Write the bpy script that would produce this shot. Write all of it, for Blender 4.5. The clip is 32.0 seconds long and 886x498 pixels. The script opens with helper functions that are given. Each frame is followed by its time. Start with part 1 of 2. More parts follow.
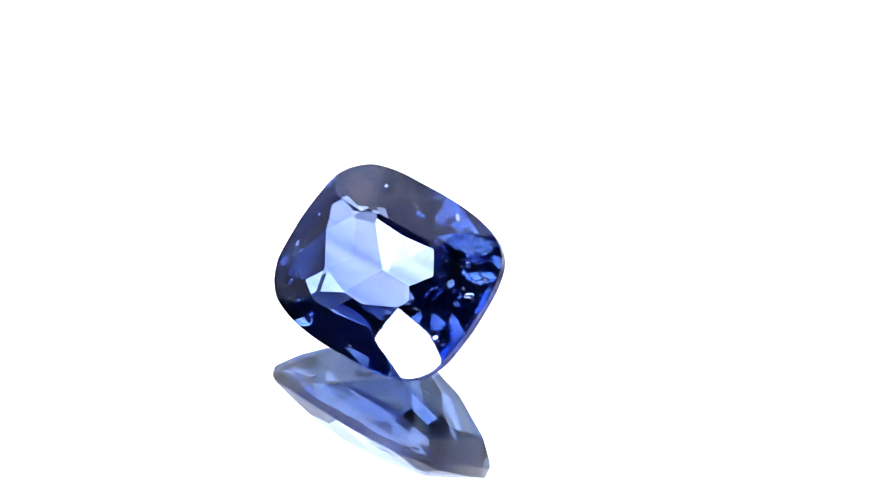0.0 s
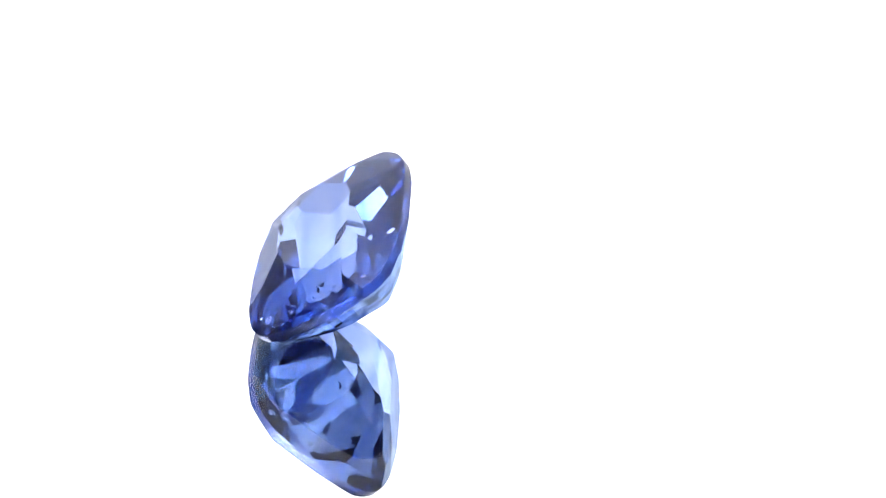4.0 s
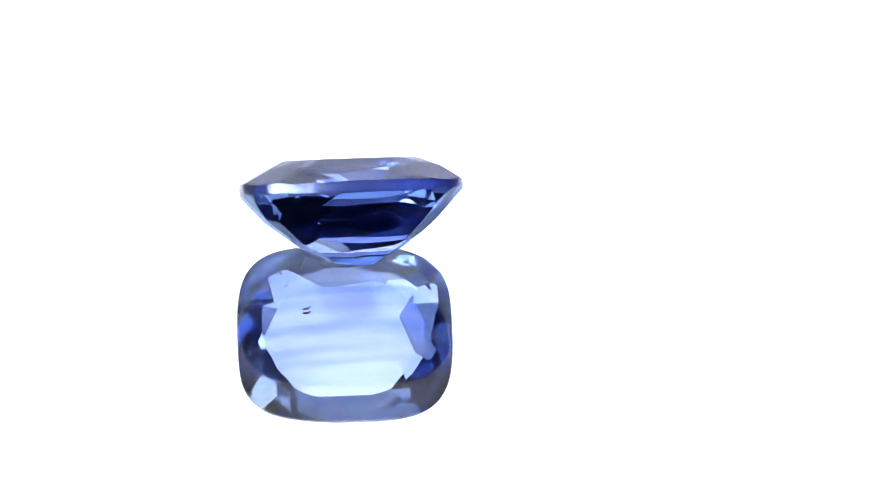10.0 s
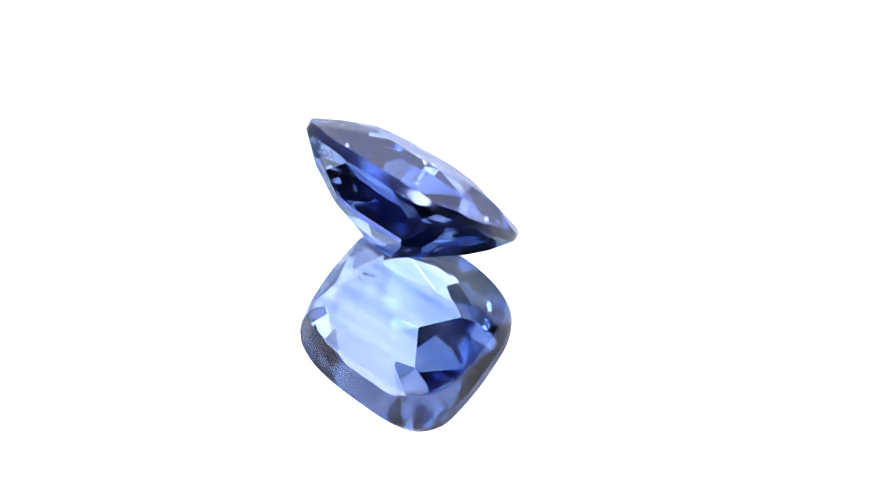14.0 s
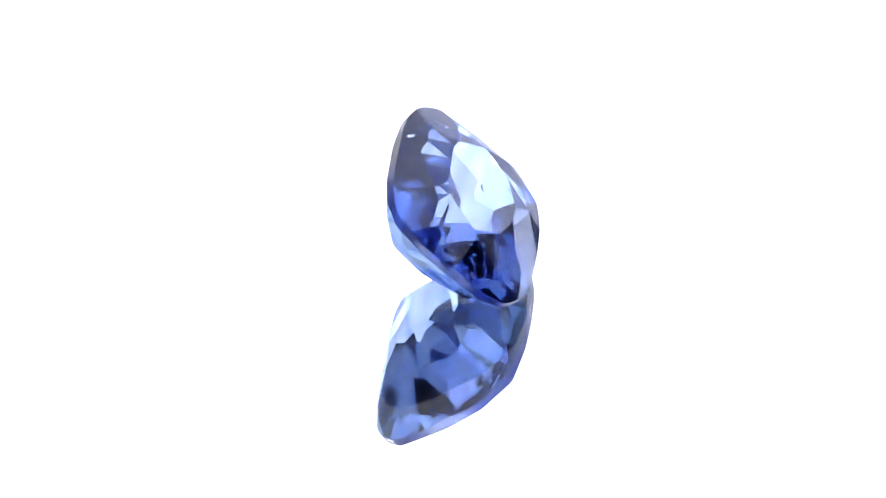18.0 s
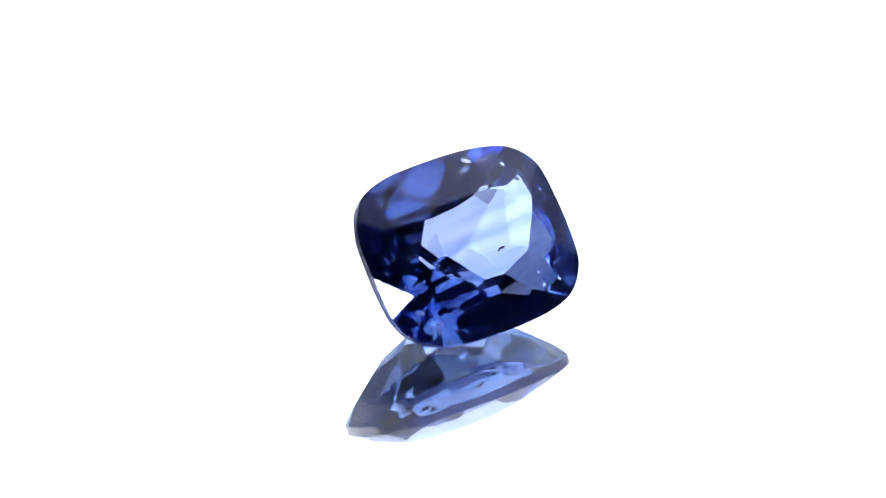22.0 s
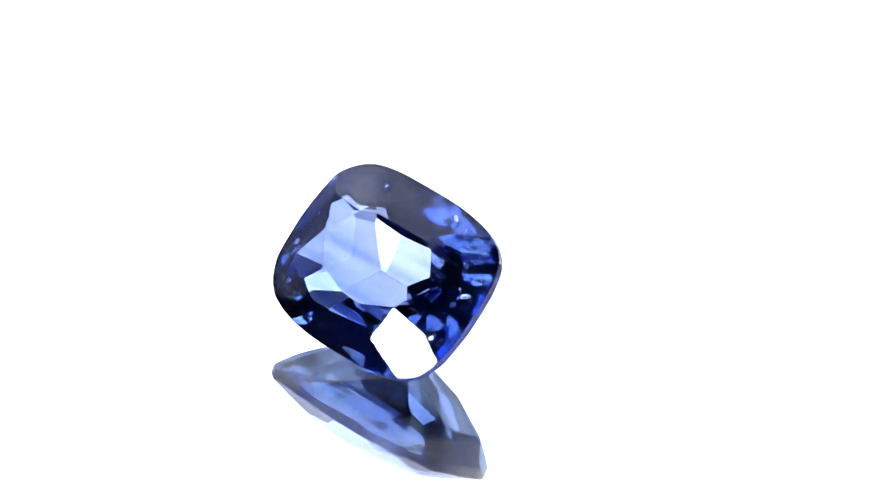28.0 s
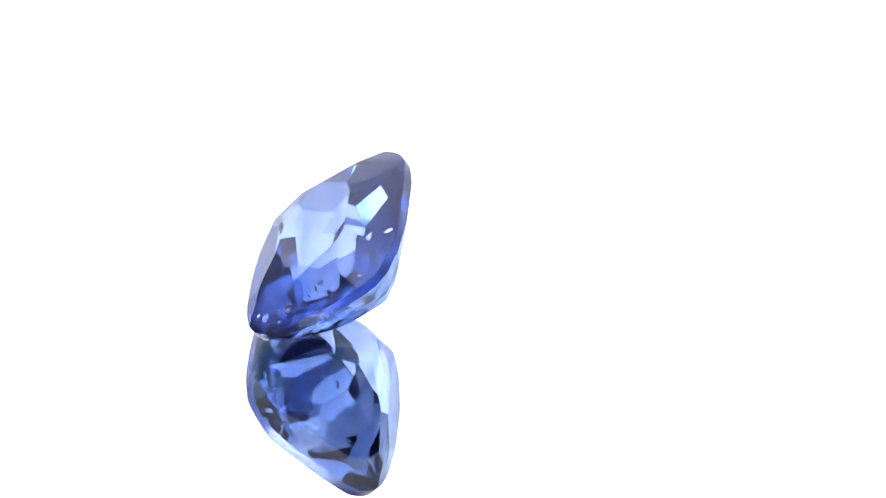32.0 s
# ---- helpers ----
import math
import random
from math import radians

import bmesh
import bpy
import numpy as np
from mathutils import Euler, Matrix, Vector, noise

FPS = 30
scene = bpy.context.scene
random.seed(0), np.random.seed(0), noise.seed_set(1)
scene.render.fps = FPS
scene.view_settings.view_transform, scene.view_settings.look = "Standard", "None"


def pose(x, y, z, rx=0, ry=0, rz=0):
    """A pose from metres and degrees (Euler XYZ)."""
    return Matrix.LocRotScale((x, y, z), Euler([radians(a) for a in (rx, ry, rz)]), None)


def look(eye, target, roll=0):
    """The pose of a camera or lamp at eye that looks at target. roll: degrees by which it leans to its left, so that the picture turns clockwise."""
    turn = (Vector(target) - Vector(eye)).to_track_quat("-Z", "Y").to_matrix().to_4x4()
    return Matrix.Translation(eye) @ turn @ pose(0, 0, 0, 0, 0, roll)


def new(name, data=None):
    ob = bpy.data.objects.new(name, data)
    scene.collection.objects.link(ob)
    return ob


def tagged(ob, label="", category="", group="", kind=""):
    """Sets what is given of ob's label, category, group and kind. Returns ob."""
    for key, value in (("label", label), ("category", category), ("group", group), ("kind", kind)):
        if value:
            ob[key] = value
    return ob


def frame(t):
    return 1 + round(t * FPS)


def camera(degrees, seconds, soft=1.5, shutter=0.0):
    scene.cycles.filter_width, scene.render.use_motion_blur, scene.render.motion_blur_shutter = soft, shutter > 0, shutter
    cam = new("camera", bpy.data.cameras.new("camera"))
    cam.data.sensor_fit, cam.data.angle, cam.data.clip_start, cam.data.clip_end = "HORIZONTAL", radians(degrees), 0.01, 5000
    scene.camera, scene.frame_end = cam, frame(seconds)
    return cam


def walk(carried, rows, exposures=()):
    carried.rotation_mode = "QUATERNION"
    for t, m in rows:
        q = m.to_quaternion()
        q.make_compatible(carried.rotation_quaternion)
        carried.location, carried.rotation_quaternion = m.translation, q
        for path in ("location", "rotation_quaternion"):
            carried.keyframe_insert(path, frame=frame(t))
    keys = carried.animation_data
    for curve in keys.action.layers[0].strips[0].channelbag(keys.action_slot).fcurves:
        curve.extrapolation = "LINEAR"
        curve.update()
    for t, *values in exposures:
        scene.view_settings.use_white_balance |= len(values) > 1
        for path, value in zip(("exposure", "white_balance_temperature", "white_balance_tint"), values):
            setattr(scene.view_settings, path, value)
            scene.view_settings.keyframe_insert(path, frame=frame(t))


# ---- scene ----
# ---- camera ----
MM = 0.001
CAM_DEG, CAM_DIST, CAM_ELEV, CAM_ROLL = 13.991, 127.026, 38.394, 3.389
TARGET = (1.606, 2.934, -0.801)          # millimetres from the turntable's axis, on the mirror's apparent plane
PERIOD, PHASE = 27.882, 24.4           # seconds for one turn, and the time at which the stone faces the camera


def mm(x, y, z):
    return Vector((x * MM, y * MM, z * MM))


cam = camera(CAM_DEG, 32.0, soft=0.55)
EYE = mm(TARGET[0], TARGET[1] - CAM_DIST * math.cos(radians(CAM_ELEV)), TARGET[2] + CAM_DIST * math.sin(radians(CAM_ELEV)))
STAND = look(EYE, mm(*TARGET), CAM_ROLL)
walk(cam, [(0.0, STAND), (32.0, STAND)])

# ---- light ----
world = bpy.data.worlds.new("world")
world.use_nodes = True
world.node_tree.nodes["Background"].inputs["Color"].default_value = (0.8, 0.85, 1.0, 1)
world.node_tree.nodes["Background"].inputs["Strength"].default_value = 0.02
scene.world = world


# ---- materials ----
def material(name):
    mat = bpy.data.materials.new(name)
    mat.use_nodes = True
    nodes = mat.node_tree.nodes
    return mat, nodes, mat.node_tree.links, nodes["Principled BSDF"]


def stone_space(nodes, links):
    """Places in the stone's own cut: x along it, z through its table, millimetres."""
    where = nodes.new("ShaderNodeTexCoord")
    turn = nodes.new("ShaderNodeMapping")
    back = body_to_seat().inverted()
    turn.inputs["Scale"].default_value = (1000, 1000, 1000)
    turn.inputs["Rotation"].default_value = back.to_euler()
    turn.inputs["Location"].default_value = back @ Vector((0, 0, -REST_H))
    links.new(where.outputs["Object"], turn.inputs["Vector"])
    return turn.outputs["Vector"]


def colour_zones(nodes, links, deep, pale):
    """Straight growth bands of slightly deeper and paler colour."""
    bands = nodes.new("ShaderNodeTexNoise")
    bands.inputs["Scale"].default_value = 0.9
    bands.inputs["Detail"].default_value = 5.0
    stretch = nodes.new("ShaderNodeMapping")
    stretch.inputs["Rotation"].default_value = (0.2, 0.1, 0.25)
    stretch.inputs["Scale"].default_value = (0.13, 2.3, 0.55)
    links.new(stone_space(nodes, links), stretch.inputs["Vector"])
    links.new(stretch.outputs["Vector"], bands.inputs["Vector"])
    # the surface tint is palest a little behind the stone's middle and deepens outwards
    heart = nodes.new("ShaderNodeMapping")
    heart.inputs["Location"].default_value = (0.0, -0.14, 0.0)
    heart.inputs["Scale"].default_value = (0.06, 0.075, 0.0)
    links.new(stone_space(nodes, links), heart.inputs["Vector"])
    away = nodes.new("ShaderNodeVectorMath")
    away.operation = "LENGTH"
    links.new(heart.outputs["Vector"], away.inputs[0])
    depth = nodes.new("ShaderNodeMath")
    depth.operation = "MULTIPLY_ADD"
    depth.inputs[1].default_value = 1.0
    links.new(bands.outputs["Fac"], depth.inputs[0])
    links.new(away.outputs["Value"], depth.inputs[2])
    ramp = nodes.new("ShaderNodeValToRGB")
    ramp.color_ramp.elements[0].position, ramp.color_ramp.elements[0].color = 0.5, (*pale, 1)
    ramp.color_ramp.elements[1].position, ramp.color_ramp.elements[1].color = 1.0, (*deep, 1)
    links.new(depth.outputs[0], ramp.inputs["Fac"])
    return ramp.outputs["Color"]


def corundum_material(name, clear, deep, pale):
    """Polished blue corundum, refraction index 1.77: light that turns inside it loses more of its red and green than light that passes once."""
    mat, nodes, links, bsdf = material(name)
    nodes.remove(bsdf)
    through_it = nodes.new("ShaderNodeBsdfRefraction")
    through_it.inputs["Color"].default_value = (1, 1, 1, 1)
    glass = nodes.new("ShaderNodeBsdfGlass")
    for node in (through_it, glass):
        node.inputs["IOR"].default_value = 1.77
        node.inputs["Roughness"].default_value = 0.0
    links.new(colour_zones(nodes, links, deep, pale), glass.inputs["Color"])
    mix = nodes.new("ShaderNodeMixShader")
    mix.inputs["Fac"].default_value = 1.0 - clear
    links.new(through_it.outputs[0], mix.inputs[1])
    links.new(glass.outputs[0], mix.inputs[2])
    links.new(mix.outputs[0], nodes["Material Output"].inputs["Surface"])
    return mat


def crown_material(name, clear, deep, pale):
    """The upper half of the stone, with a fainter sheen on its outside."""
    mat, nodes, links, bsdf = material(name)
    bsdf.inputs["IOR"].default_value = 1.77
    bsdf.inputs["Transmission Weight"].default_value = 1.0
    bsdf.inputs["Roughness"].default_value = 0.0
    bsdf.inputs["Specular Tint"].default_value = (*SHEEN, 1)
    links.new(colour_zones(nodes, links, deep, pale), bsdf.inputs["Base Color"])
    through_it = nodes.new("ShaderNodeBsdfRefraction")
    through_it.inputs["Color"].default_value = (1, 1, 1, 1)
    through_it.inputs["IOR"].default_value = 1.77
    through_it.inputs["Roughness"].default_value = 0.0
    inside = nodes.new("ShaderNodeBsdfGlass")
    inside.inputs["IOR"].default_value = 1.77
    inside.inputs["Roughness"].default_value = 0.0
    inside.inputs["Color"].default_value = (*INSIDE, 1)
    both = nodes.new("ShaderNodeMixShader")
    both.inputs["Fac"].default_value = 0.52
    links.new(bsdf.outputs[0], both.inputs[1])
    links.new(inside.outputs[0], both.inputs[2])
    mix = nodes.new("ShaderNodeMixShader")
    mix.inputs["Fac"].default_value = 1.0 - clear
    links.new(through_it.outputs[0], mix.inputs[1])
    links.new(both.outputs[0], mix.inputs[2])
    links.new(mix.outputs[0], nodes["Material Output"].inputs["Surface"])
    return mat


def girdle_material(name):
    """The finely ground band round the stone's edge, deep blue."""
    mat, nodes, links, bsdf = material(name)
    bsdf.inputs["IOR"].default_value = 1.77
    bsdf.inputs["Transmission Weight"].default_value = 1.0
    bsdf.inputs["Roughness"].default_value = 0.25
    bsdf.inputs["Specular Tint"].default_value = (0.28, 0.34, 0.55, 1)
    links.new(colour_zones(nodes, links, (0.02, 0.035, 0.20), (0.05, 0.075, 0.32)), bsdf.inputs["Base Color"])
    return mat


def glass_material():
    mat, nodes, links, bsdf = material("clear_glass")
    bsdf.inputs["Base Color"].default_value = (0.99, 1.0, 0.995, 1)
    bsdf.inputs["IOR"].default_value = 1.52
    bsdf.inputs["Specular Tint"].default_value = (0.25, 0.25, 0.27, 1)   # coated against stray reflections
    bsdf.inputs["Transmission Weight"].default_value = 1.0
    bsdf.inputs["Roughness"].default_value = 0.0
    return mat


def silver_material():
    mat, nodes, links, bsdf = material("silver")
    bsdf.inputs["Base Color"].default_value = (0.95, 0.955, 0.96, 1)
    bsdf.inputs["Metallic"].default_value = 1.0
    bsdf.inputs["Roughness"].default_value = 0.0
    return mat


def plain_material(name, colour, roughness, scale=300.0, spread=0.06, bump=0.05):
    mat, nodes, links, bsdf = material(name)
    where = nodes.new("ShaderNodeTexCoord")
    grain = nodes.new("ShaderNodeTexNoise")
    grain.inputs["Scale"].default_value = scale
    grain.inputs["Detail"].default_value = 6.0
    links.new(where.outputs["Object"], grain.inputs["Vector"])
    ramp = nodes.new("ShaderNodeValToRGB")
    ramp.color_ramp.elements[0].color = (*[c * (1 - spread) for c in colour], 1)
    ramp.color_ramp.elements[1].color = (*[min(1, c * (1 + spread)) for c in colour], 1)
    links.new(grain.outputs["Fac"], ramp.inputs["Fac"])
    links.new(ramp.outputs["Color"], bsdf.inputs["Base Color"])
    relief = nodes.new("ShaderNodeBump")
    relief.inputs["Strength"].default_value = bump
    relief.inputs["Distance"].default_value = 0.0005
    links.new(grain.outputs["Fac"], relief.inputs["Height"])
    links.new(relief.outputs["Normal"], bsdf.inputs["Normal"])
    bsdf.inputs["Roughness"].default_value = roughness
    return mat


def glow_material(name, colour, strength):
    mat, nodes, links, bsdf = material(name)
    bsdf.inputs["Base Color"].default_value = (0.8, 0.8, 0.8, 1)
    bsdf.inputs["Emission Color"].default_value = (*colour, 1)
    bsdf.inputs["Emission Strength"].default_value = strength
    return mat


def lamp_material(name, colour, strength, soft):
    """A lit diffuser that fades towards its rim."""
    mat = glow_material(name, colour, strength)
    nodes, links = mat.node_tree.nodes, mat.node_tree.links
    where = nodes.new("ShaderNodeTexCoord")
    split = nodes.new("ShaderNodeSeparateXYZ")
    links.new(where.outputs["Generated"], split.inputs[0])
    last = None
    for axis, width in zip("XY", soft):
        for flip in (False, True):
            fade = nodes.new("ShaderNodeMapRange")
            fade.interpolation_type = "SMOOTHSTEP"
            fade.inputs["From Min"].default_value, fade.inputs["From Max"].default_value = (1.0, 1.0 - width) if flip else (0.0, width)
            links.new(split.outputs[axis], fade.inputs["Value"])
            times = nodes.new("ShaderNodeMath")
            times.operation = "MULTIPLY"
            times.inputs[1].default_value = strength
            links.new(fade.outputs["Result"], times.inputs[0])
            if last:
                links.new(last, times.inputs[1])
            last = times.outputs[0]
    links.new(last, nodes["Principled BSDF"].inputs["Emission Strength"])
    return mat


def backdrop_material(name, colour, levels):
    """A panel that glows by itself, its brightness ramped by height: strongest at its foot, weaker in its upper part.
    """
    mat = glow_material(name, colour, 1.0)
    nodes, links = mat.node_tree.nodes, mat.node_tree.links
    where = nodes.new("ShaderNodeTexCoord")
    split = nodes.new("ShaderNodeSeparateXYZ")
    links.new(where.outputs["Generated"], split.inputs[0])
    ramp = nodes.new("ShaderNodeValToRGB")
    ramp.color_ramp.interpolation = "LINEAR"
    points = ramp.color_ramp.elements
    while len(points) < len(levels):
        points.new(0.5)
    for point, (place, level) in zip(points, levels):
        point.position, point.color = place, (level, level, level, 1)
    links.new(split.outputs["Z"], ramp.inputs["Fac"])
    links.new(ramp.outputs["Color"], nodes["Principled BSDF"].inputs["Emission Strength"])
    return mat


CLEAR_GLASS, SILVER = glass_material(), silver_material()
# glow by height, set for what the stone's facets pick up
DIFFUSER = backdrop_material("backdrop_glow", (1.03, 0.985, 1.02), ((0.0, 1.73), (0.05, 1.75), (0.085, 1.19), (0.13, 1.21), (0.195, 1.18), (0.38, 1.20), (0.5, 0.87), (1.0, 1.05)))
SIDE_DIFFUSER = glow_material("side_lit_diffuser", (1.02, 0.98, 1.02), 0.77)
WEST_DIFFUSER = glow_material("west_lit_diffuser", (1.0, 0.98, 1.04), 1.65)
LAMP_GLOW = lamp_material("lamp_glow", (1.0, 1.03, 1.15), 46.0, (0.10, 0.10))
SPOT_GLOW = glow_material("spot_glow", (1.0, 1.03, 1.10), 60.0)
SOFTBOX_GLOW = lamp_material("softbox_glow", (1.0, 1.03, 1.15), 70.0, (0.10, 0.16))
# tone chosen for the bluish sheen it gives the facets
CLOTH = plain_material("blue_grey_cloth", (0.38, 0.41, 0.54), 0.9, 900, 0.03, 0.02)
HIGH_GLOW = glow_material("high_panel_glow", (1.0, 1.0, 1.04), 3.84)
CORNER_GLOW = glow_material("corner_panel_glow", (1.0, 1.0, 1.04), 2.73)
# pale so that upward-facing facets pick up light
ROOF_CLOTH = plain_material("roof_cloth", (0.74, 0.74, 0.77), 0.9, 900, 0.03, 0.02)
# blue only to put navy light into the stone's dark facets
WALL = plain_material("room_tint", (0.12, 0.15, 0.46), 0.8, 60)
DARK_METAL = plain_material("dark_lamp_metal", (0.06, 0.06, 0.065), 0.4, 400)
WOOD = plain_material("table_laminate", (0.55, 0.55, 0.54), 0.45, 80)
PLATTER = plain_material("platter_plastic", (0.04, 0.04, 0.04), 0.5, 500)


# ---- mesh helpers ----
def part(name, bm, mat, parent=None, label=""):
    mesh = bpy.data.meshes.new(name)
    bm.to_mesh(mesh)
    bm.free()
    mesh.materials.append(mat)
    ob = new(name, mesh)
    ob.parent = parent
    return tagged(ob, label=label)


def box_mesh(x0, y0, z0, x1, y1, z1, bevel=0.0):
    bm = bmesh.new()
    bmesh.ops.create_cube(bm, size=1.0)
    for v in bm.verts:
        v.co = Vector(((x0 + x1) / 2 + v.co.x * (x1 - x0), (y0 + y1) / 2 + v.co.y * (y1 - y0), (z0 + z1) / 2 + v.co.z * (z1 - z0)))
    if bevel:
        bmesh.ops.bevel(bm, geom=bm.edges[:], offset=bevel, segments=3, affect="EDGES", profile=0.5)
    return bm


def disc_mesh(radius, z0, z1, segments=128, bevel=0.0):
    bm = bmesh.new()
    bmesh.ops.create_cone(bm, cap_ends=True, segments=segments, radius1=radius, radius2=radius, depth=z1 - z0)
    bmesh.ops.translate(bm, vec=(0, 0, (z0 + z1) / 2), verts=bm.verts[:])
    if bevel:
        rim = [e for e in bm.edges if abs(e.verts[0].co.z - e.verts[1].co.z) < 1e-9]
        bmesh.ops.bevel(bm, geom=rim, offset=bevel, segments=2, affect="EDGES", profile=0.5)
    return bm


# ---- the unseen room round the set ----
TABLE_Z = -0.040
ROOM = 1.6


# Added surroundings out of view; their blue shows as navy in dark facets.
def room():
    floor = part("floor", box_mesh(-ROOM, -ROOM, -0.90, ROOM, ROOM, -0.80), WALL)
    tagged(floor, "dull blue floor out of view, coloured to tint the stone's dark facets", "floor", kind="structure")
    ceiling = part("ceiling", box_mesh(-ROOM, -ROOM, 1.70, ROOM, ROOM, 1.80), WALL)
    tagged(ceiling, "dull blue ceiling out of view, coloured to tint the stone's dark facets", "ceiling", kind="structure")
    for name, x0, y0, x1, y1 in (("wall_north", -ROOM, ROOM, ROOM, ROOM + 0.1), ("wall_south", -ROOM, -ROOM - 0.1, ROOM, -ROOM),
                                 ("wall_east", ROOM, -ROOM - 0.1, ROOM + 0.1, ROOM + 0.1), ("wall_west", -ROOM - 0.1, -ROOM - 0.1, -ROOM, ROOM + 0.1)):
        wall = part(name, box_mesh(x0, y0, -0.80, x1, y1, 1.70), WALL)
        tagged(wall, "dull blue matt wall out of view, coloured to tint the stone's dark facets", "wall", kind="structure")


def work_table():
    table = tagged(new("table"), "pale grey laminate work table under the turntable", "table")
    table.location = (0, 0, -0.80)
    part("tabletop", box_mesh(-0.5, -0.4, 0.73, 0.5, 0.5, 0.80 + TABLE_Z, 0.003), WOOD, table)
    for x in (-0.45, 0.45):
        for y in (-0.35, 0.45):
            part("leg", box_mesh(x - 0.02, y - 0.02, 0.0, x + 0.02, y + 0.02, 0.73, 0.002), DARK_METAL, table)


def direction(azimuth, elevation):
    """From the stone: azimuth in degrees from straight behind it, clockwise."""
    a, e = radians(azimuth), radians(elevation)
    return Vector((math.sin(a) * math.cos(e), math.cos(a) * math.cos(e), math.sin(e)))


def softbox_lamp():
    """Wide softbox that stands on the table in front, its lit face turned to the stone."""
    centre = direction(-146.5, 26.0) * 0.36
    width, height = 0.232, 0.124
    lamp = tagged(new("softbox_lamp"), "wide bright white softbox lamp standing on the table", "lamp")
    lamp.location = (centre.x * 1.05, centre.y * 1.05, TABLE_Z)
    face = look(centre, (0, 0, 0.004))
    face.translation = face.translation - lamp.location
    body = part("housing", box_mesh(-width / 2 - 0.006, -height / 2 - 0.006, 0.0015, width / 2 + 0.006, height / 2 + 0.006, 0.035, 0.003), DARK_METAL, lamp, "black metal housing")
    body.matrix_basis = face
    part("diffuser", box_mesh(-width / 2, -height / 2, -0.001, width / 2, height / 2, 0.001), SOFTBOX_GLOW, body, "glowing white diffuser")
    stem = part("stem", disc_mesh(0.006, 0.009, centre.z - TABLE_Z - 0.01, 24), DARK_METAL, lamp)
    part("foot", disc_mesh(0.055, 0.0, 0.009, 64, 0.002), DARK_METAL, lamp)


def tent_lamp():
    """Small square panel lamp on a bracket at the tent's west wall."""
    centre = direction(-66, 65.5)
    centre = centre * (0.285 / -centre.x)
    lamp = tagged(new("tent_lamp"), "small square white panel lamp on a bracket at the tent wall", "lamp")
    lamp.location = centre
    face = look(centre, (0, 0, 0.004))
    face.translation = (0, 0, 0)
    body = part("frame", box_mesh(-0.046, -0.046, 0.0015, 0.046, 0.046, 0.012, 0.003), DARK_METAL, lamp, "black metal frame")
    body.matrix_basis = face
    part("diffuser", box_mesh(-0.041, -0.041, -0.001, 0.041, 0.041, 0.001), LAMP_GLOW, body, "glowing white diffuser")
    part("bracket", box_mesh(-0.0385, -0.008, 0.004, -0.004, 0.008, 0.016, 0.001), DARK_METAL, lamp)


def spot_lamp(azimuth, elevation, away, radius):
    """Small round lamp on a stand behind and above the camera."""
    centre = direction(azimuth, elevation) * away
    lamp = tagged(new("spot_lamp"), "small round white lamp on a stand on the table", "lamp")
    lamp.location = (centre.x * 1.04, centre.y * 1.04, TABLE_Z)
    face = look(centre, (0, 0, 0.003))
    face.translation = face.translation - lamp.location
    body = part("housing", disc_mesh(radius + 0.004, 0.0015, 0.030, 64, 0.003), DARK_METAL, lamp, "black metal housing")
    body.matrix_basis = face
    part("diffuser", disc_mesh(radius, -0.001, 0.001, 64), SPOT_GLOW, body, "glowing white diffuser")
    part("stem", disc_mesh(0.005, 0.008, centre.z - TABLE_Z, 24), DARK_METAL, lamp)
    part("foot", disc_mesh(0.045, 0.0, 0.008, 64, 0.002), DARK_METAL, lamp)


def panel_lamp(azimuth, elevation, away, width, height, glow, label, standing):
    """Flat lit panel, on a stand or hung from the tent's roof by two rods."""
    centre = direction(azimuth, elevation) * away
    lamp = tagged(new("panel_lamp"), label, "lamp")
    lamp.location = (centre.x * 1.02, centre.y * 1.02, TABLE_Z if standing else centre.z)
    face = look(centre, (0, 0, 0.003))
    face.translation = face.translation - lamp.location
    body = part("frame", box_mesh(-width / 2 - 0.004, -height / 2 - 0.004, 0.0015, width / 2 + 0.004, height / 2 + 0.004, 0.010, 0.002), DARK_METAL, lamp, "slim black metal frame")
    body.matrix_basis = face
    part("diffuser", box_mesh(-width / 2, -height / 2, -0.001, width / 2, height / 2, 0.001), glow, body, "glowing white diffuser")
    if standing:
        part("stem", disc_mesh(0.005, 0.006, centre.z - TABLE_Z, 24), DARK_METAL, lamp)
        part("foot", disc_mesh(0.030, 0.0, 0.006, 64, 0.002), DARK_METAL, lamp)
    else:
        for x in (-width * 0.3, width * 0.3):
            rod = part("rod", disc_mesh(0.003, 0.02, 1.202 - centre.z, 16), DARK_METAL, lamp)
            rod.location = (x, 0, 0)


# ---- the stone ----
# Body frame in millimetres: x along the stone, z along the normal of its table, the girdle round z = 0.
HALF_A, HALF_B, POWER = 4.0, 3.100, 3.000
WAVES = ((1, -0.0040, -0.0364), (2, -0.0310, -0.0067), (3, 0.0001, 0.0080), (4, -0.0107, 0.0128))
CROWN_H, GIRDLE_H = 0.969, 0.391
TILT, LEAN, SPIN = 38.161, 0.168, 5.100   # the table's tilt, the stone's turn in its own plane, its turn on the mirror
SEAT = (1.580, -1.946)                   # the stone's middle from the axis, millimetres
WOBBLE = (-1.300, 2.036, -0.669, -0.258)     # the platter's small unevenness over one turn, degrees
# corners of the table facet, and where the main and the break facets of the crown meet the girdle (polar degrees)
TABLE_CORNERS = ((2.28, 0.0), (1.60, 1.10), (0.23, 1.72), (-1.54, 1.13), (-2.33, 0.02), (-1.62, -1.09), (0.0, -1.71), (1.53, -1.12))
MAIN_TIPS = (359, 42.5, 85, 131.3, 179, 221.7, 266, 310.5)
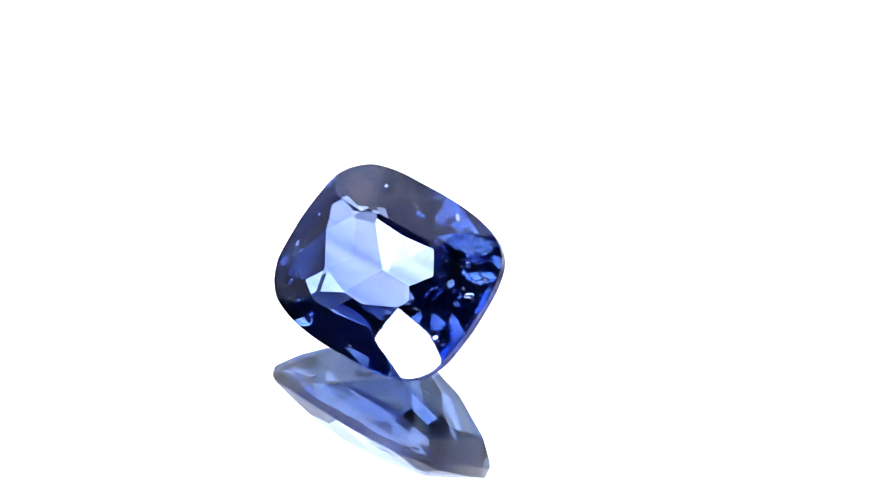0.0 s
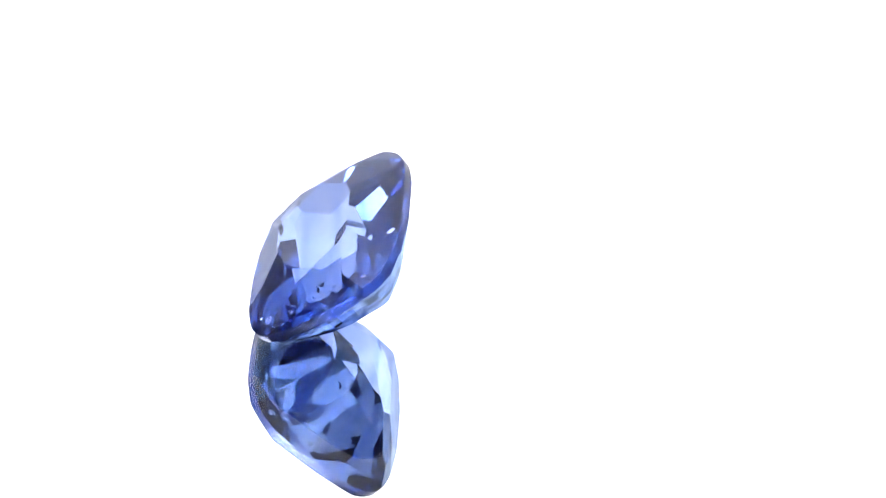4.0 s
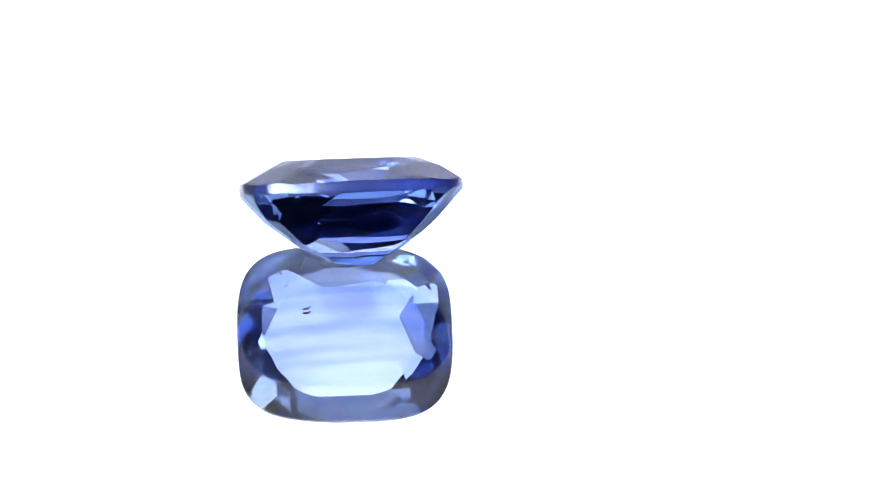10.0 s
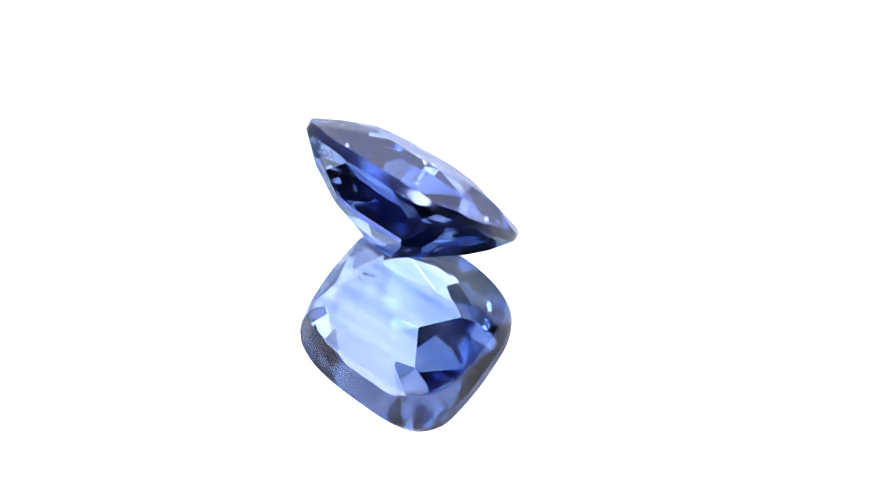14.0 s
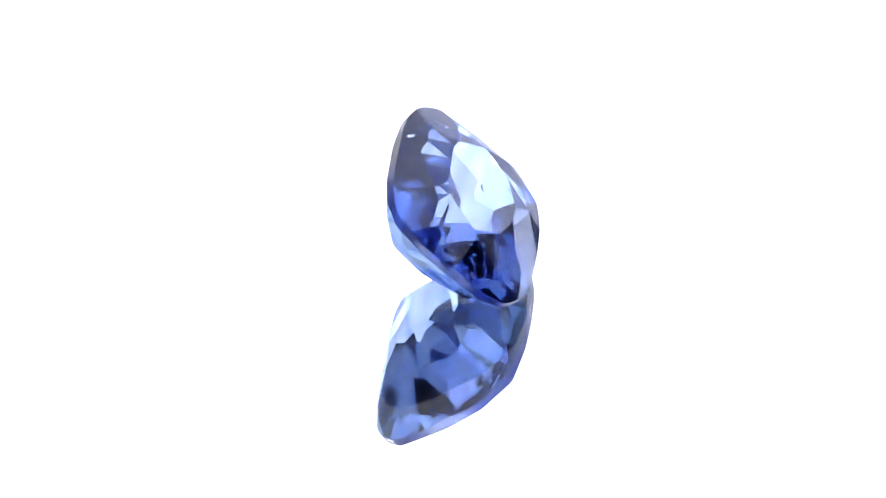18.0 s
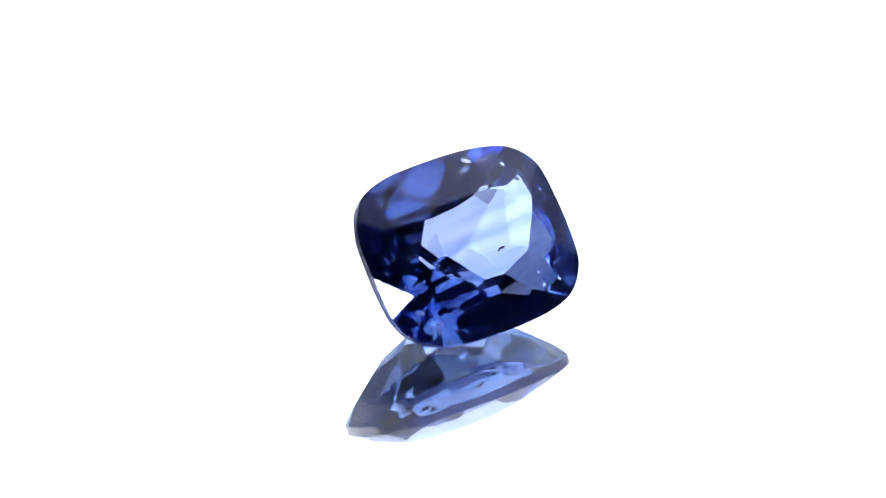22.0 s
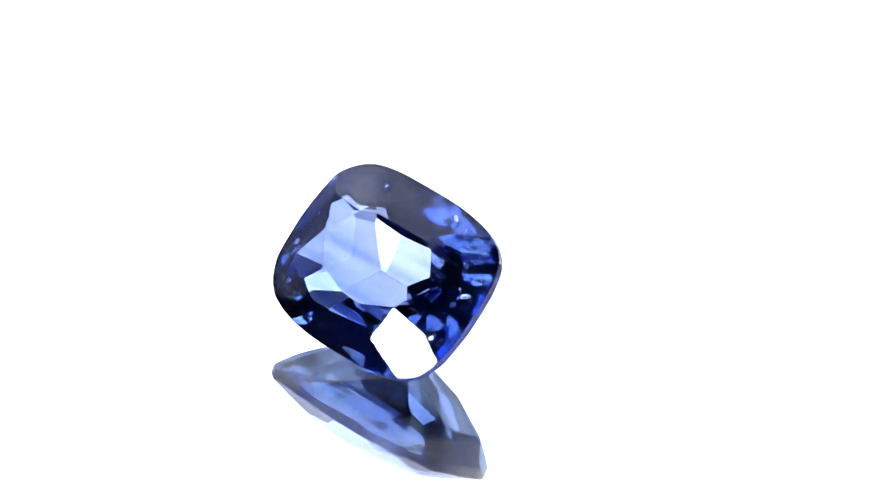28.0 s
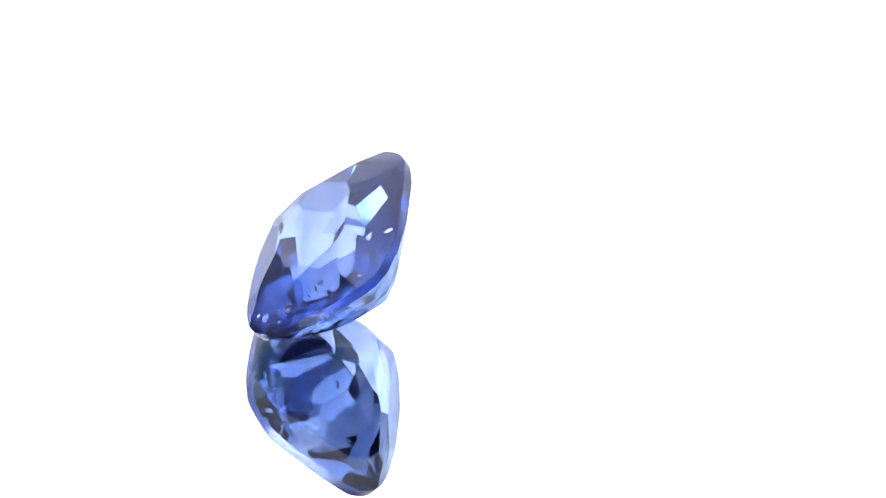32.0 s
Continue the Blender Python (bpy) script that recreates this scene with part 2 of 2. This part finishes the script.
BREAK_TIPS = (23, 63.5, 109.5, 151.3, 202.3, 243, 288, 332.5)
# pavilion: azimuth of each column, the slope under the girdle, the slope below the given depth (0: no second step)
COLUMNS = ((359.99, 47.04, 37.90, 1.102), (38.06, 48.45, 35.69, 1.005), (90.00, 44.32, 0.00, 0.000), (142.91, 42.56, 40.78, 0.903), (180.00, 42.50, 42.40, 1.062), (219.63, 43.91, 41.55, 0.904), (270.00, 44.99, 0.00, 0.000), (322.24, 45.78, 31.99, 0.996))
KEEL_Z = -2.675
# the facets that meet in the keel: their rise to x and y, and the point of the keel through which they pass
KEEL_LEFT, KEEL_MID, KEEL_RIGHT = (-0.721, -0.050, -0.005), (0.200, -0.062, -0.003), (0.474, -0.120, 0.025)
KEEL_FACETS = ((-0.0325, 0.5728, KEEL_LEFT), (0.0249, 0.5743, KEEL_MID), (0.0760, 0.5355, KEEL_RIGHT), (-0.5677, 0.1520, KEEL_LEFT),
               (-0.4949, -0.2786, KEEL_LEFT), (-0.0821, -0.4769, KEEL_LEFT), (0.0385, -0.4006, KEEL_MID), (0.5080, 0.0754, KEEL_RIGHT),
               (0.3829, -0.1351, KEEL_RIGHT))
# small facets under the girdle: azimuth, slope, lift
LOWER_BREAKS = ((2.7, 53.75, -0.007), (12.0, 52.58, 0.033), (25.9, 56.09, 0.002), (22.0, 56.25, -0.018), (44.8, 48.02, -0.005), (60.1, 54.36, -0.104),
                (69.4, 53.06, 0.011), (81.9, 51.53, -0.007), (99.6, 50.66, -0.006), (108.3, 49.07, -0.053), (121.4, 56.47, 0.035), (137.2, 47.99, -0.078),
                (144.2, 45.84, 0.012), (158.2, 51.66, 0.056), (164.0, 44.48, -0.084), (174.6, 47.14, 0.017), (181.7, 49.08, -0.011), (183.3, 56.84, -0.010),
                (201.2, 49.33, 0.006), (224.0, 55.29, 0.014), (225.6, 62.46, 0.065), (243.8, 52.31, -0.000), (248.7, 46.32, 0.024), (267.1, 49.24, 0.054),
                (276.7, 56.34, 0.059), (291.2, 48.85, 0.019), (305.9, 55.58, 0.048), (309.2, 47.62, 0.042), (334.3, 50.30, 0.021), (337.5, 51.03, 0.010),
                (351.2, 50.55, 0.009), (353.6, 48.60, -0.016))
# narrow facets between the columns: azimuth, slope, distance outside the cone of the columns
BETWEEN = ((0.4, 42.00, 0.054), (67.0, 38.86, 0.062), (81.8, 44.55, 0.124), (125.1, 41.27, 0.052), (120.7, 41.58, 0.013), (161.7, 41.93, 0.148),
           (211.3, 42.39, 0.032), (235.0, 39.56, 0.060), (306.1, 44.05, 0.033), (338.5, 42.06, -0.002))


def outline(count=160):
    ring = []
    for i in range(count):
        a = 2 * math.pi * i / count
        c, s = math.cos(a), math.sin(a)
        wave = 1 + sum(p * math.cos(k * a) + q * math.sin(k * a) for k, p, q in WAVES)
        ring.append((wave * HALF_A * math.copysign(abs(c) ** (2 / POWER), c), wave * HALF_B * math.copysign(abs(s) ** (2 / POWER), s)))
    return ring


RING = outline()


def reach(azimuth):
    c, s = math.cos(radians(azimuth)), math.sin(radians(azimuth))
    return max(x * c + y * s for x, y in RING)


def on_girdle(polar, z):
    """The point of the outline in a polar direction."""
    a = radians(polar)
    x, y = max(RING, key=lambda p: (p[0] * math.cos(a) + p[1] * math.sin(a)) / math.hypot(*p))
    return Vector((x, y, z))


def plane_through(a, b, c, up):
    n = (b - a).cross(c - a).normalized()
    n = n if n.z * up > 0 else -n
    return n, n.dot(a)


def pavilion_normal(azimuth, slope):
    s = math.sin(radians(slope))
    return Vector((s * math.cos(radians(azimuth)), s * math.sin(radians(azimuth)), -math.cos(radians(slope))))


def pavilion_plane(azimuth, slope, z0, r):
    n = pavilion_normal(azimuth, slope)
    return n, n.dot(Vector((r * math.cos(radians(azimuth)), r * math.sin(radians(azimuth)), z0)))


def facet_planes():
    """The facets as (name, normal, distance)."""
    top = GIRDLE_H / 2
    planes = [("table", Vector((0, 0, 1)), CROWN_H)]
    corners = [Vector((x, y, CROWN_H)) for x, y in TABLE_CORNERS]
    tips = [on_girdle(a, top) for a in MAIN_TIPS]
    breaks = [on_girdle(a, top + (-0.05 if a in (202.3, 243) else 0.03)) for a in BREAK_TIPS]
    mains = []
    for corner, tip in zip(corners, tips):
        fall = tip - corner
        side = Vector((-fall.y, fall.x, 0))
        mains.append(plane_through(corner, tip, corner + side, 1))
        planes.append(("main_facet", *mains[-1]))
    for i in range(8):
        j = (i + 1) % 8
        (n, d), (m, e) = mains[i], mains[j]
        z = CROWN_H - 0.42 * (CROWN_H - top)
        p, q, det = d - n.z * z, e - m.z * z, n.x * m.y - n.y * m.x
        meet = Vector(((p * m.y - q * n.y) / det, (n.x * q - m.x * p) / det, z))
        planes.append(("star_facet", *plane_through(corners[i], corners[j], meet, 1)))
        planes.append(("break_facet", *plane_through(tips[i], breaks[i], meet, 1)))
        planes.append(("break_facet", *plane_through(breaks[i], tips[j], meet, 1)))
    for az, first, second, z1 in COLUMNS:
        r = reach(az)
        planes.append(("pavilion_facet", *pavilion_plane(az, first, -top, r)))
        if second:
            r -= (z1 - top) / math.tan(radians(first))
            planes.append(("pavilion_facet", *pavilion_plane(az, second, -z1, r)))
    # the facet on which the stone lies
    planes.append(("pavilion_facet", *pavilion_plane(270, TILT, KEEL_Z + 0.469, 1.30)))
    for gx, gy, (x, y, z) in KEEL_FACETS:
        n = Vector((gx, gy, -1)).normalized()
        planes.append(("keel_facet", n, n.dot(Vector((x, y, KEEL_Z + z)))))
    for az, slope, lift in LOWER_BREAKS:
        planes.append(("lower_break_facet", *pavilion_plane(az, slope, 0.04 - top + lift, reach(az))))
    for az, slope, outside in BETWEEN:
        n, d = pavilion_plane(az, slope, -1.0, reach(az) - (1.0 - top) / math.tan(radians(44.5)))
        planes.append(("pavilion_facet", n, d + outside))
    return planes


def body_to_seat():
    """From the body frame to the stone's own space: z up, the origin where it rests."""
    return Euler((0, 0, radians(SPIN))).to_matrix() @ Euler((radians(TILT), 0, 0)).to_matrix() @ Euler((0, 0, radians(LEAN))).to_matrix()


def sapphire():
    bm = bmesh.new()
    low = [bm.verts.new((x, y, -4.0)) for x, y in RING]
    high = [bm.verts.new((x, y, 2.0)) for x, y in RING]
    bm.faces.new(low[::-1])
    bm.faces.new(high)
    for i in range(len(RING)):
        j = (i + 1) % len(RING)
        bm.faces.new((low[i], low[j], high[j], high[i]))
    planes = facet_planes()
    for name, n, d in planes:
        cut = bmesh.ops.bisect_plane(bm, geom=bm.verts[:] + bm.edges[:] + bm.faces[:], dist=1e-6, plane_co=n * d, plane_no=n, clear_outer=True)
        edges = [e for e in cut["geom_cut"] if isinstance(e, bmesh.types.BMEdge)]
        if len(edges) > 2:
            bmesh.ops.contextual_create(bm, geom=edges)
    bmesh.ops.recalc_face_normals(bm, faces=bm.faces[:])
    turn = body_to_seat()
    lift = Vector((0, 0, REST_H))
    stone = tagged(new("sapphire"), "faceted cushion-cut blue sapphire leaning on a mirror", "gemstone")
    girdle_faces, facets = [], []
    bm.normal_update()
    for f in bm.faces:
        kind = ""
        for name, n, d in planes:
            if f.normal.dot(n) > 0.99999 and abs(f.calc_center_median().dot(n) - d) < 1e-3:
                kind = name
        corners = [(turn @ v.co + lift) * MM for v in f.verts]
        if kind:
            facets.append((kind, corners))
        else:
            girdle_faces.append(corners)
    for kind, corners in facets:
        piece = bmesh.new()
        piece.faces.new([piece.verts.new(c) for c in corners])
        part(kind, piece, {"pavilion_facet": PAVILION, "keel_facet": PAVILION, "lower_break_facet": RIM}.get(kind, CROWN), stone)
    band = bmesh.new()
    for corners in girdle_faces:
        band.faces.new([band.verts.new(c) for c in corners])
    bmesh.ops.remove_doubles(band, verts=band.verts[:], dist=1e-8)
    part("girdle", band, GIRDLE, stone, "thin polished girdle band")
    bm.free()
    inclusions(stone, turn, lift)
    return stone


def inclusions(stone, turn, lift):
    """A dark needle-shaped crystal under the table, fine pale flakes about it, and added mirror flakes for sparkle."""
    def crystal(place, size, spin):
        piece = bmesh.new()
        bmesh.ops.create_icosphere(piece, subdivisions=1, radius=1.0)
        for v in piece.verts:
            wob = 1 + 0.35 * noise.noise(v.co * 2.1 + Vector(place))
            v.co = Vector((v.co.x * size[0] * wob, v.co.y * size[1] * wob, v.co.z * size[2] * wob))
        bmesh.ops.rotate(piece, verts=piece.verts[:], cent=(0, 0, 0), matrix=Euler(spin).to_matrix())
        for v in piece.verts:
            v.co = (turn @ (v.co + Vector(place)) + lift) * MM
        return piece
    rng = random.Random(11)
    flakes = bmesh.new()
    walls = [(n, d) for name, n, d in facet_planes()]
    def flake(place, lean, size, long):
        if any(n.dot(place) > d - size for n, d in walls):
            return
        ring = [lean @ Vector((size * math.cos(a * 1.0472), size * long * math.sin(a * 1.0472), 0)) for a in range(6)]
        thick = lean @ Vector((0, 0, 0.004))
        low = [flakes.verts.new((turn @ (place + p - thick) + lift) * MM) for p in ring]
        high = [flakes.verts.new((turn @ (place + p + thick) + lift) * MM) for p in ring]
        flakes.faces.new(low[::-1])
        flakes.faces.new(high)
        for k in range(6):
            flakes.faces.new((low[k], low[(k + 1) % 6], high[(k + 1) % 6], high[k]))
    for (x0, x1), (y0, y1), (z0, z1), count in (((1.7, 3.3), (-1.9, -0.6), (-1.0, 0.1), 26), ((-3.1, -2.2), (-1.4, 0.6), (-0.9, 0.1), 6)):
        for i in range(count):
            place = Vector((rng.uniform(x0, x1), rng.uniform(y0, y1), rng.uniform(z0, z1)))
            lean = Euler((rng.uniform(-0.9, 0.9), rng.uniform(-0.9, 0.9), rng.uniform(0, 3.1))).to_matrix()
            flake(place, lean, rng.choice((0.018, 0.025, 0.03, 0.04, 0.06)), rng.uniform(0.4, 1.0))
    # larger mirror flakes in a ring close under the crown's edge, most of them at the stone's two ends, added in place
    # of the facets' white flashes
    for polar, spread, count in ((0, 34, 22), (45, 20, 12), (-38, 18, 14), (180, 26, 9), (225, 18, 6), (135, 14, 5)):
        for i in range(count):
            edge = on_girdle(polar + rng.uniform(-spread, spread), 0)
            inward = rng.uniform(0.70, 0.87)
            place = Vector((edge.x * inward, edge.y * inward, rng.uniform(-0.16, 0.06) + 0.35 * (0.92 - inward)))
            lean = Euler((rng.uniform(-0.55, 0.55), rng.uniform(-0.55, 0.55), rng.uniform(0, 3.1))).to_matrix()
            flake(place, lean, rng.choice((0.06, 0.09, 0.13, 0.19)), rng.uniform(0.35, 0.9))
    tagged(part("flakes_and_glints", flakes, FLAKE, stone, "fine pale flakes, with added mirror flakes in place of facet glints"), kind="stuff")
    part("dark_inclusion", crystal((1.29, -0.59, -1.34), (0.15, 0.05, 0.045), (0, 0, 0.05)), INCLUSION, stone, "tiny dark crystal inclusion")
    part("dark_inclusion", crystal((1.12, -0.65, -1.31), (0.05, 0.035, 0.03), (0, 0, 0.9)), INCLUSION, stone, "tiny dark crystal inclusion")


def mirror_turntable():
    """Second-surface mirror: clear glass over silver, on a dark rotating platter."""
    thing = tagged(new("mirror_turntable"), "round clear glass mirror on a slowly turning platter", "turntable")
    thing.location = (0, 0, TABLE_Z)
    up = -TABLE_Z
    part("glass_plate", disc_mesh(0.085, up - GLASS, up, 192, 0.0002), CLEAR_GLASS, thing, "clear polished glass plate")
    part("silver_backing", disc_mesh(0.085, up - GLASS - 0.0004, up - GLASS - 0.00001, 192), SILVER, thing, "bright silver mirror layer")
    part("platter", disc_mesh(0.088, 0.022, up - GLASS - 0.0005, 128, 0.001), PLATTER, thing, "black plastic platter")
    part("base", disc_mesh(0.070, 0.0, 0.0215, 96, 0.002), PLATTER, thing, "black plastic base")
    return thing


GLASS = 0.00168
REST_H = 2.5337          # height of the stone's middle over the mirror, millimetres
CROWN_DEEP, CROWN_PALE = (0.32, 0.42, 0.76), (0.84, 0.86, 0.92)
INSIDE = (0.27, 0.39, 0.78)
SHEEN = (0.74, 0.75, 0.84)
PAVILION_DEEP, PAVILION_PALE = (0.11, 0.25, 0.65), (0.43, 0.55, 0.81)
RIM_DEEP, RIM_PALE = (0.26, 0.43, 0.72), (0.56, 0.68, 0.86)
# mirror-like, so that the flakes at the rim supply the facets' sparkle
FLAKE = plain_material("flake", (0.85, 0.88, 0.95), 0.08, 4000)
FLAKE.node_tree.nodes["Principled BSDF"].inputs["Metallic"].default_value = 1.0
INCLUSION = plain_material("inclusion", (0.02, 0.02, 0.03), 0.5)
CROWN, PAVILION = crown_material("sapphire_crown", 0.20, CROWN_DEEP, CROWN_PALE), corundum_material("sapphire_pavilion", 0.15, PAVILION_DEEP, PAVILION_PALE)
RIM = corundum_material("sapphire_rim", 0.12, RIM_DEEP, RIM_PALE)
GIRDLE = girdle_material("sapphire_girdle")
room()
work_table()
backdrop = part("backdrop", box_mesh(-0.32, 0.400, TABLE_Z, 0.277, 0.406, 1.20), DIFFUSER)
tagged(backdrop, "plain white backdrop, its own glow stepped by height", "backdrop", kind="structure")
side = part("side_diffuser", box_mesh(0.334, -0.02, 0.20, 0.340, 0.42, 1.20), SIDE_DIFFUSER)
tagged(side, "plain white side diffuser of the tent, softly lit from behind", "backdrop", kind="structure")
corner = part("corner_diffuser", box_mesh(0.2779, 0.400, 0.20, 0.322, 0.406, 1.20), SIDE_DIFFUSER)
tagged(corner, "plain white corner diffuser of the tent, softly lit from behind", "backdrop", kind="structure")
west = part("west_diffuser", box_mesh(-0.330, 0.15, 0.35, -0.324, 0.420, 1.20), WEST_DIFFUSER)
tagged(west, "plain white west diffuser of the tent, lit from behind", "backdrop", kind="structure")
west_front = part("west_front_diffuser", box_mesh(-0.330, 0.055, 0.20, -0.324, 0.1495, 1.20), WEST_DIFFUSER)
tagged(west_front, "narrow white west diffuser of the tent, lit from behind", "backdrop", kind="structure")
# cloth walls and roof out of view, added to shape the stone's reflections
for name, box in (("tent_wall_west", (-0.330, 0.16, TABLE_Z, -0.324, 0.420, 0.348)), ("tent_wall_east", (0.324, 0.16, TABLE_Z, 0.330, 0.420, 0.198)), ("tent_wall_low", (-0.330, 0.0, TABLE_Z, -0.324, 0.159, 0.198)), ("tent_wall_back", (-0.330, 0.4205, TABLE_Z, 0.330, 0.426, 1.20))):
    tagged(part(name, box_mesh(*box), CLOTH), "unseen blue-grey cloth wall, toned for the stone's reflections", "tent wall", kind="structure")
tagged(part("tent_roof", box_mesh(-0.330, 0.05, 1.202, 0.330, 0.426, 1.208), ROOF_CLOTH), "unseen white cloth roof, added to brighten the stone's reflections", "tent roof", kind="structure")
turntable = mirror_turntable()
stone = sapphire()
softbox_lamp()
spot_lamp(-169.0, 38.0, 0.30, 0.026)
tent_lamp()
panel_lamp(-30.8, 55.8, 0.96, 0.256, 0.210, HIGH_GLOW, "large white panel lamp hanging from the tent roof", False)
panel_lamp(42.2, 13.6, 0.45, 0.069, 0.218, CORNER_GLOW, "white panel lamp on a stand in the tent corner", True)


def motions():
    rows_stone, rows_table = [], []
    for i in range(65):
        t = i * 0.5
        w = -360 / PERIOD * (t - PHASE)
        a = radians(w)
        w += WOBBLE[0] * math.sin(a) + WOBBLE[1] * math.cos(a) + WOBBLE[2] * math.sin(2 * a) + WOBBLE[3] * math.cos(2 * a)
        c, s = math.cos(radians(w)), math.sin(radians(w))
        rows_stone.append((t, pose((SEAT[0] * c - SEAT[1] * s) * MM, (SEAT[0] * s + SEAT[1] * c) * MM, 0, 0, 0, w)))
        rows_table.append((t, pose(0, 0, TABLE_Z, 0, 0, w)))
    walk(stone, rows_stone)
    walk(turntable, rows_table)


motions()
